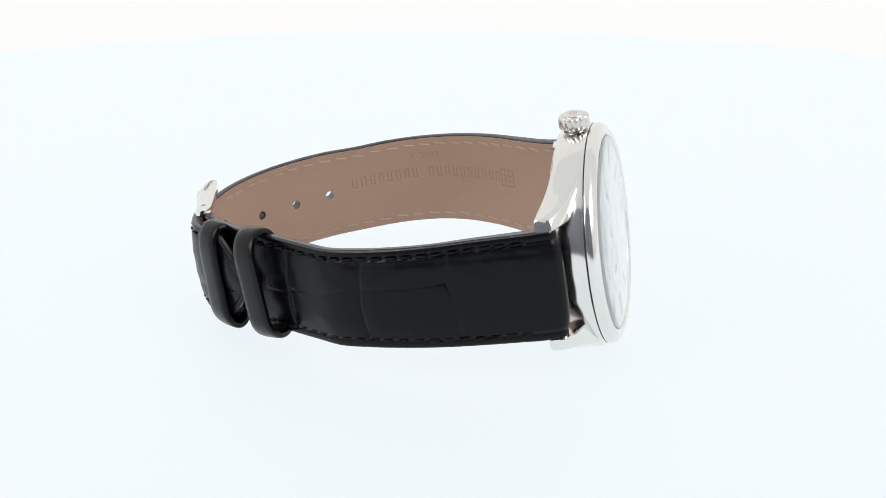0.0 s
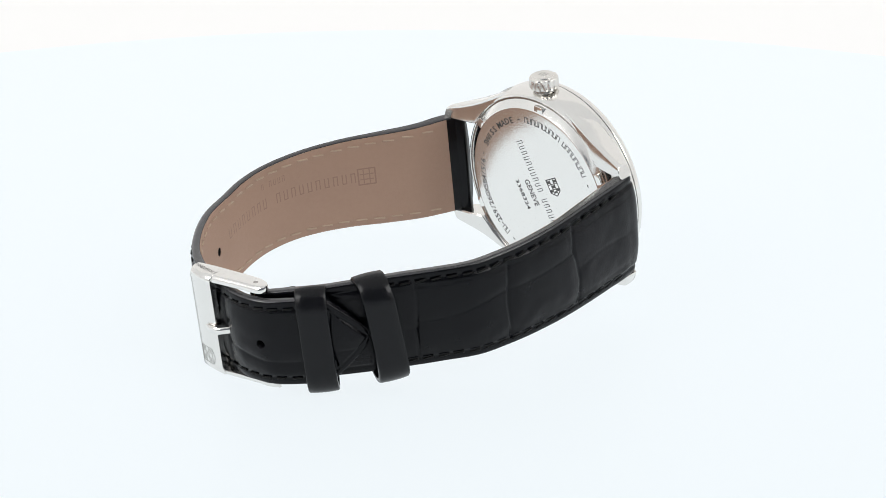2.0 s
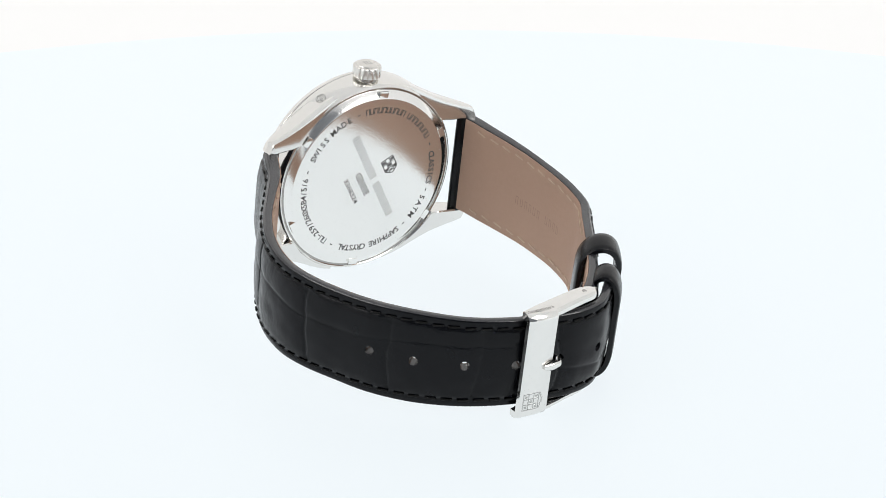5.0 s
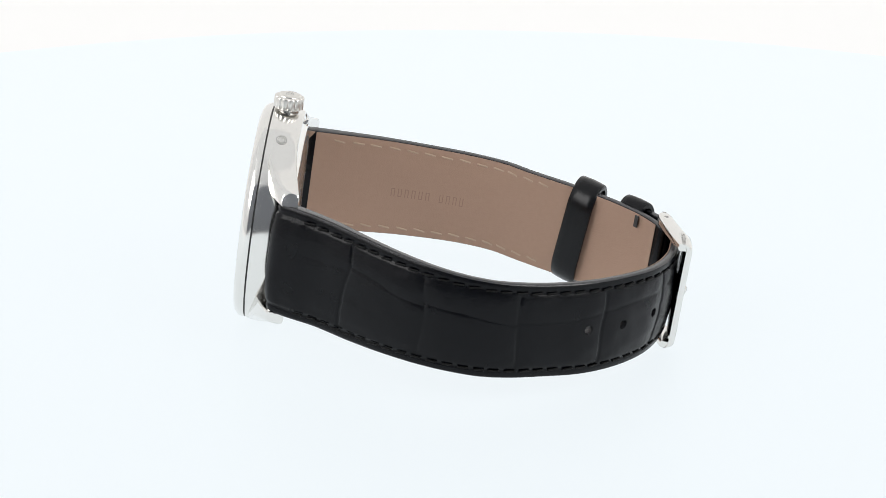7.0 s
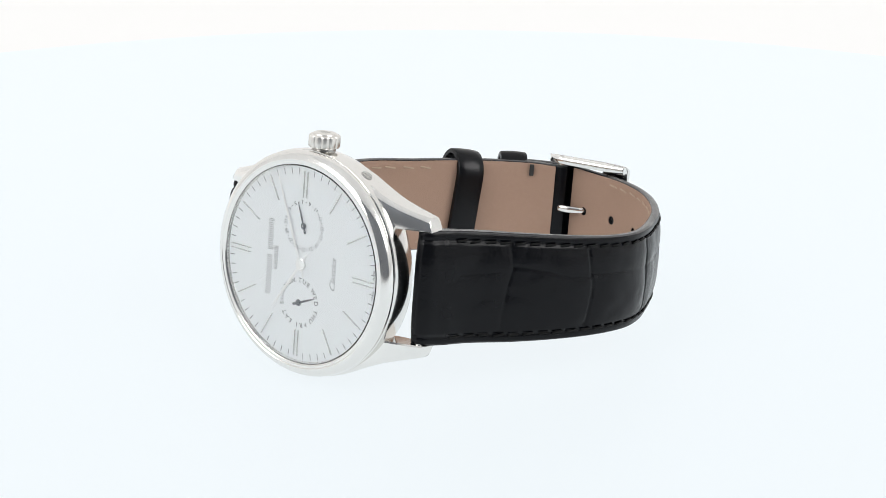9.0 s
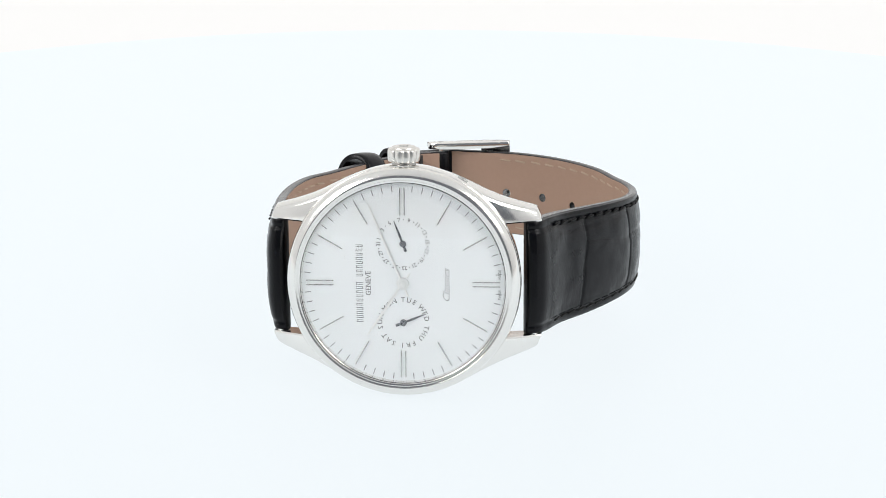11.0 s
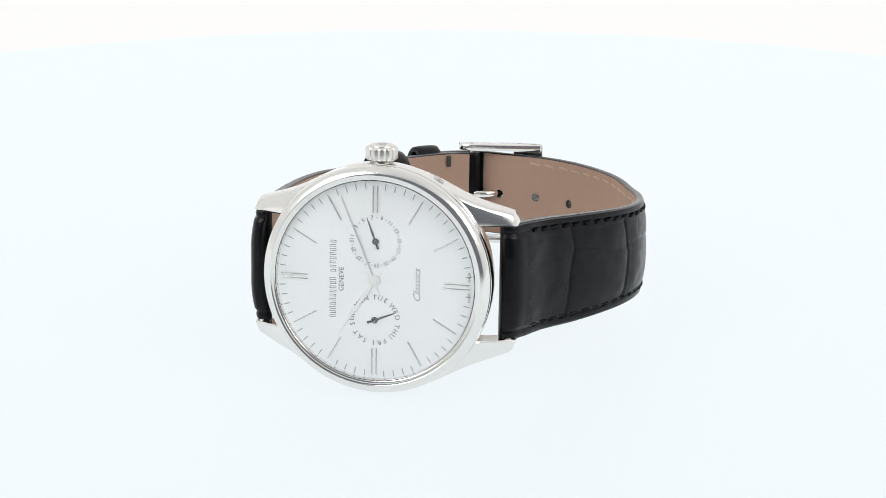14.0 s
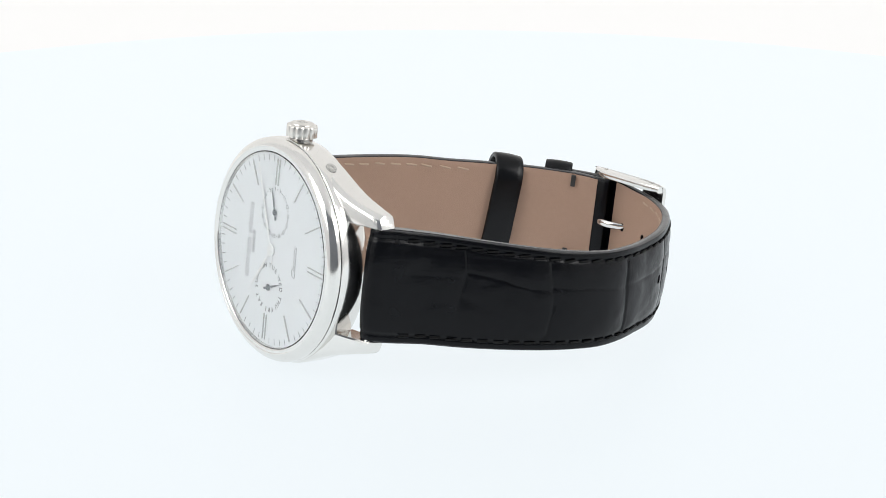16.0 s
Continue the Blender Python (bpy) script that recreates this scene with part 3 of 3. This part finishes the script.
LONG = Band([(21.2, -4.8, 9.9, -10.3), (23.2, -5.9, 9.9, -10.3), (24.6, -8.5, 9.9, -10.4), (27.0, -14, 9.5, -10.4), (30.9, -20, 9.1, -10.4), (35.4, -27, 8.7, -10.1),
             (38.2, -33, 8.3, -9.9), (39.6, -38.5, 8.0, -9.8), (39.8, -44, 7.8, -9.8), (38.6, -49.5, 7.75, -9.7), (36.3, -55, 7.7, -9.6),
             (33.2, -61.3, 8.0, -9.5), (28.6, -67.2, 8.2, -9.3), (22, -73, 8.3, -8.7), (15, -76.3, 8.4, -8.4), (8, -77.8, 8.4, -8.3), (2, -78.4, 8.5, -8.2),
             (-3, -77.2, 8.5, -8.2), (-7, -74.2, 8.6, -8.2), (-10.4, -70.7, 8.6, -8.2), (-13.2, -67.3, 8.6, -8.3), (-15.3, -64.6, 8.6, -8.3)],
            1, lambda s: float(np.interp(s, [0, 8, 22, 45, 120], [3.0, 2.8, 2.1, 1.75, 1.65])))
SHORT = Band([(-21.7, -4.8, 9.9, -10.2), (-23.2, -5.9, 9.9, -10.2), (-24.1, -8.8, 9.9, -10.2), (-24.7, -14, 9.8, -10.1), (-25.2, -19, 9.7, -10.0), (-25.8, -29.5, 9.3, -9.7),
              (-24.9, -40.6, 9.1, -9.4), (-23.3, -46.5, 9.0, -9.4), (-19.9, -51.8, 8.95, -9.4), (-16.3, -57.3, 9.1, -9.3), (-11.7, -64.3, 9.1, -9.0),
              (-8.1, -69, 9.0, -8.8), (-4.3, -72.8, 8.9, -8.6), (-0.5, -75.6, 8.6, -8.4), (1.6, -76.4, 8.6, -8.4)],
             -1, lambda s: float(np.interp(s, [0, 8, 22, 80], [3.0, 2.8, 2.2, 1.95])))


def build_straps():
    cells = [(17.4, 3.6, -0.05), (33.0, 3.6, -0.08), (50.0, 3.0, -0.10), (66.5, 1.8, 0.06), (82.0, 2.6, 0.10), (96.0, 4.0, -0.06), (117.0, -2.4, -0.04)]
    v, f = strap_mesh(LONG, cells, 3.0, pointed=7.5)
    long_strap = part("long_strap", v, f, LEATHER, watch, "black crocodile-pressed leather strap with punched holes", True, 50, FRAME)
    paint_edges(long_strap)
    holes = [(LONG.near(33.2, -61.3), -0.7), (LONG.near(28.4, -67.4), -0.6), (LONG.near(22, -73), -0.1), (LONG.near(14.2, -76.6), 0.1), (LONG.near(6.2, -78), 0.1), (LONG.near(-2, -77.6), 0.2)]
    cut = [(LONG.pose_at(s, y, -1.0), 0.84) for s, y in holes]
    v, f = lining_mesh(LONG, 5.2, LONG.near(2.5, -78.3))
    lining = part("lining", v, f, LINING, long_strap, "smooth tan leather lining", True, 40)
    cut_holes(long_strap, cut)
    cut_holes(lining, cut)
    v, f = strap_mesh(SHORT, [(20.4, 0.2, -0.05), (36.8, 2.9, -0.05), (53.5, 2.2, -0.14), (68.0, -1.5, 0.05)], 11.0)
    short_strap = part("short_strap", v, f, LEATHER, watch, "black crocodile-pressed leather strap with buckle", True, 50, FRAME)
    paint_edges(short_strap)
    v, f = lining_mesh(SHORT, 4.3, SHORT.length - 2.5)
    lining2 = part("lining", v, f, LINING, short_strap, "smooth tan leather lining", True, 40)
    stitches(long_strap, LONG, 7.0, LONG.length - 8, BLACK_THREAD, False)
    stitches(short_strap, SHORT, 7.0, SHORT.near(-12, -64), BLACK_THREAD, False)
    stitches(lining, LONG, 7.5, LONG.near(10, -77.4), THREAD, True, 3.6)
    stitches(lining2, SHORT, 7.5, SHORT.near(-16, -57.5), THREAD, True, 3.6)
    # pressed marks on the linings
    for band, owner, s, words, h, p in ((LONG, lining, 41, "nununuunun unnununu", 2.1, 1.85), (LONG, lining, 42, "nuun n", 1.25, 1.1), (SHORT, lining2, 28, "nunnun unnu", 1.7, 1.4)):
        v, f = bars(words, h, p, thick=0.03)
        pts = []
        y0 = 0.6 if h > 2 else 4.2 if h < 1.3 else -0.9
        for x, y, z in v:
            pts.append(band.point(s + x, y0 + y, -band.thick(s + x) - 0.095 - z))
        part("pressed_writing", pts, f, EMBOSS, owner, "faint pressed writing", False)
    blocks = [moved(rounded_box(sx, sy, 0.03, 0.01, 1), Matrix.Translation((21.6 + x, 0.6 + y, 0))) for sx, sy, x, y in
              ((0.3, 3.6, -1.7, 0), (0.3, 3.6, 1.7, 0), (3.4, 0.3, 0, -1.7), (3.4, 0.3, 0, 1.7), (2.8, 0.22, 0, 0.5), (2.8, 0.22, 0, -0.6), (0.22, 3.0, -0.6, 0), (0.22, 3.0, 0.6, 0))]
    v, f = join(*blocks)
    part("pressed_emblem", [LONG.point(x, y, -LONG.thick(x) - 0.095 - z) for x, y, z in v], f, EMBOSS, lining, "faint pressed emblem")
    # black slits in the lining where the fixed loop is sewn in
    for y in (7.4, -7.4):
        m = SHORT.pose_at(SHORT.near(-4.9, -72.3), y, -2.45)
        v, f = moved(rounded_box(0.9, 2.3, 0.3, 0.1, 2), m)
        part("slit", v, f, GASKET, lining2)


def loop_mesh(band, s, lean, width, inner, outer, hi, lo, thick=0.95, ry=4.2, skew=0.0):
    """A leather keeper round both straps. inner, outer: how far its band reaches in and out."""
    base = band.pose_at(s, 0, 0) @ Matrix.Rotation(lean, 4, "Z")
    path, n = [], 10
    r = min(3.0, (outer - inner) / 2 - 0.05)
    flip = band.pose_at(s, 0, 0).col[1][1]
    corners = [(hi - ry, outer - r, 0), (lo + ry, outer - r, 90), (lo + ry, inner + r, 180), (hi - ry, inner + r, 270)]
    for cy, cz, a0 in corners:
        for k in range(n + 1):
            a = radians(a0 + 90 * k / n)
            path.append((cy, cz, math.cos(a), math.sin(a)))
    secs = []
    w = width / 2
    for cy, cz, ca, sa in path:
        sec = []
        for x, o in ((-w, 0.0), (-w, thick - 0.2), (-w + 0.2, thick - 0.03), (-w / 2, thick + 0.08), (0, thick + 0.12), (w / 2, thick + 0.08), (w - 0.2, thick - 0.03), (w, thick - 0.2), (w, 0.0), (w - 0.15, -0.06), (-w + 0.15, -0.06)):
            rr = r + o
            z = cz + sa * rr
            sec.append(tuple(base @ Vector((x - skew * (z - (inner + outer) / 2), flip * (cy + ca * (ry + o)), z))))
        secs.append(sec)
    secs.append(secs[0])
    return loft(secs, cap=False)


def build_loops():
    v, f = loop_mesh(SHORT, SHORT.near(-7.5, -69.7), radians(1), 5.3, -0.9, 3.4, 9.2, -9.4)
    wpart("fixed_loop", (v, f), SMOOTH, "smooth black leather loop holding the strap end", 50)
    v, f = loop_mesh(SHORT, SHORT.near(-13.8, -61.0), radians(5.5), 5.3, -2.7, 3.6, 9.6, -9.3, skew=0.16)
    wpart("sliding_loop", (v, f), SMOOTH, "smooth black leather sliding keeper loop", 50)


def build_buckle():
    # front plate, gently bowed
    secs = []
    for k in range(61):
        y = 0.3 + 10.1 * math.sin((k / 30 - 1) * math.pi / 2)
        q = max(0.0, abs(y - 0.3) - 8.7) / 1.4
        dip = 1.4 * (1 - math.sqrt(max(0.0, 1 - q * q)))
        secs.append([(8.35, y, -78.3 + dip), (8.4, y, -79.35 + dip), (8.7, y, -79.58 + dip), (11.3, y, -79.62 + dip), (13.8, y, -79.38 + dip), (14.2, y, -79.05 + dip), (14.2, y, -78.25 + dip * 0.5), (13.8, y, -78.0 + dip * 0.5), (8.8, y, -78.15 + dip * 0.5)])
    v, f = loft(secs)
    frame_ob = wpart("buckle_frame", (v, f), STEEL, "polished steel buckle frame", 40)
    for sv in (1, -1):
        us = [-2.3 + 16.4 * (0.5 - 0.5 * math.cos(math.pi * k / 40)) for k in range(41)]
        soft = np.ones(5) / 5
        top = np.interp(us, [-2.3, -2.0, -1.2, 0.5, 4, 8, 11, 13.4, 14.1], [-75.5, -76.3, -76.8, -77.1, -77.9, -79.0, -79.3, -79.2, -78.7])
        low = np.interp(us, [-2.3, -2.0, -1.2, 0.5, 4, 8, 11, 14.1], [-75.3, -74.5, -74.0, -73.8, -74.4, -75.3, -75.9, -76.8])
        for _ in range(2):
            top[2:-2], low[2:-2] = np.convolve(top, soft, "valid"), np.convolve(low, soft, "valid")
        secs = []
        for u, a, b in zip(us, top, low):
            y0, y1 = (9.1, 10.4) if sv > 0 else (8.6, 9.8)
            q = [(y0, a + 0.15), (y0 + 0.1, a), (y1 - 0.9, a), (y1 - 0.5, a + 0.12), (y1 - 0.2, a + 0.36), (y1, a + 0.8), (y1, b - 0.4), (y1 - 0.1, b - 0.12), (y1 - 0.35, b), (y0 + 0.2, b), (y0, b - 0.15)]
            secs.append([(u, sv * y, z) for y, z in q])
        v, f = loft(secs)
        if sv > 0:
            f = [tuple(reversed(q)) for q in f]
        part("arm", v, f, STEEL, frame_ob, "", True, 40)
        v, f = rod((0.3, sv * (10.1 + 0.27 * sv), -75.4), (0.3, sv * (10.14 + 0.3 * sv), -75.4), 0.42, 20)
        part("bar_end", v, f, SHADED_STEEL, frame_ob)
    v, f = rod((0.3, -9.7, -75.4), (0.3, 10.3, -75.4), 0.6, 16)
    part("hinge_bar", v, f, STEEL, frame_ob)
    path = [(0.3, -75.0), (1.2, -74.6), (3.2, -75.0), (5.0, -76.2), (6.3, -78.4), (7.4, -79.8), (9.0, -80.05), (10.4, -79.85)]
    secs = []
    for i, (u, z) in enumerate(path):
        w = [0.8, 0.8, 0.75, 0.7, 0.7, 0.72, 0.72, 0.45][i]
        h = [0.5, 0.5, 0.5, 0.5, 0.5, 0.5, 0.45, 0.25][i]
        a = path[max(0, i - 1)]
        b = path[min(len(path) - 1, i + 1)]
        t = Vector((b[0] - a[0], 0, b[1] - a[1])).normalized()
        nn = Vector((-t.z, 0, t.x))
        secs.append([tuple(Vector((u, 0.1 + w * math.cos(q), z)) + nn * h * math.sin(q)) for q in [2 * math.pi * k / 14 for k in range(14)]])
    v, f = loft(secs)
    part("tongue", v, f, STEEL, frame_ob, "polished steel buckle tongue", True, 50)
    def on_plate(u, y, sx, sy):
        z = float(np.interp(u, [8.7, 11.3, 13.8], [-79.58, -79.62, -79.38]))
        return moved(rounded_box(sx, sy, 0.04, 0.01, 1), Matrix.Translation((u, y, z)) @ Matrix.Rotation(-0.096 if u > 11.3 else 0.015, 4, "Y"))

    blocks = [on_plate(13.6 - 1.0 * k, -6.3, 0.2, 3.3) for k in range(4)]
    for y in (-7.85, -6.82, -5.78, -4.75):
        blocks += [on_plate(13.6 - 3.0 * (k + 0.5) / 10, y, 0.32, 0.2) for k in range(10)]
    blocks += [on_plate(10.6 - d, -6.3 + q * w, 0.24, 0.55) for d, w in ((0.22, 1.3), (0.44, 0.8), (0.66, 0.27)) for q in (-1, 1)]
    blocks += [on_plate(13.1 - 1.0 * k, -6.3 + q, 0.5, 0.5) for k, q in ((0, -1.03), (0, 1.03), (1, 0.0), (2, -1.03), (2, 1.03))]
    v, f = join(*blocks)
    part("engraved_emblem", v, f, SOFT_ETCH, frame_ob, "engraved shield emblem of small blocks", False)


build_case()
build_back()
build_dial()
build_straps()
build_loops()
build_buckle()


def motions():
    walk(watch, [(t, pose(0, 0, 0, 0, 0, a)) for t, a in TURN])


motions()
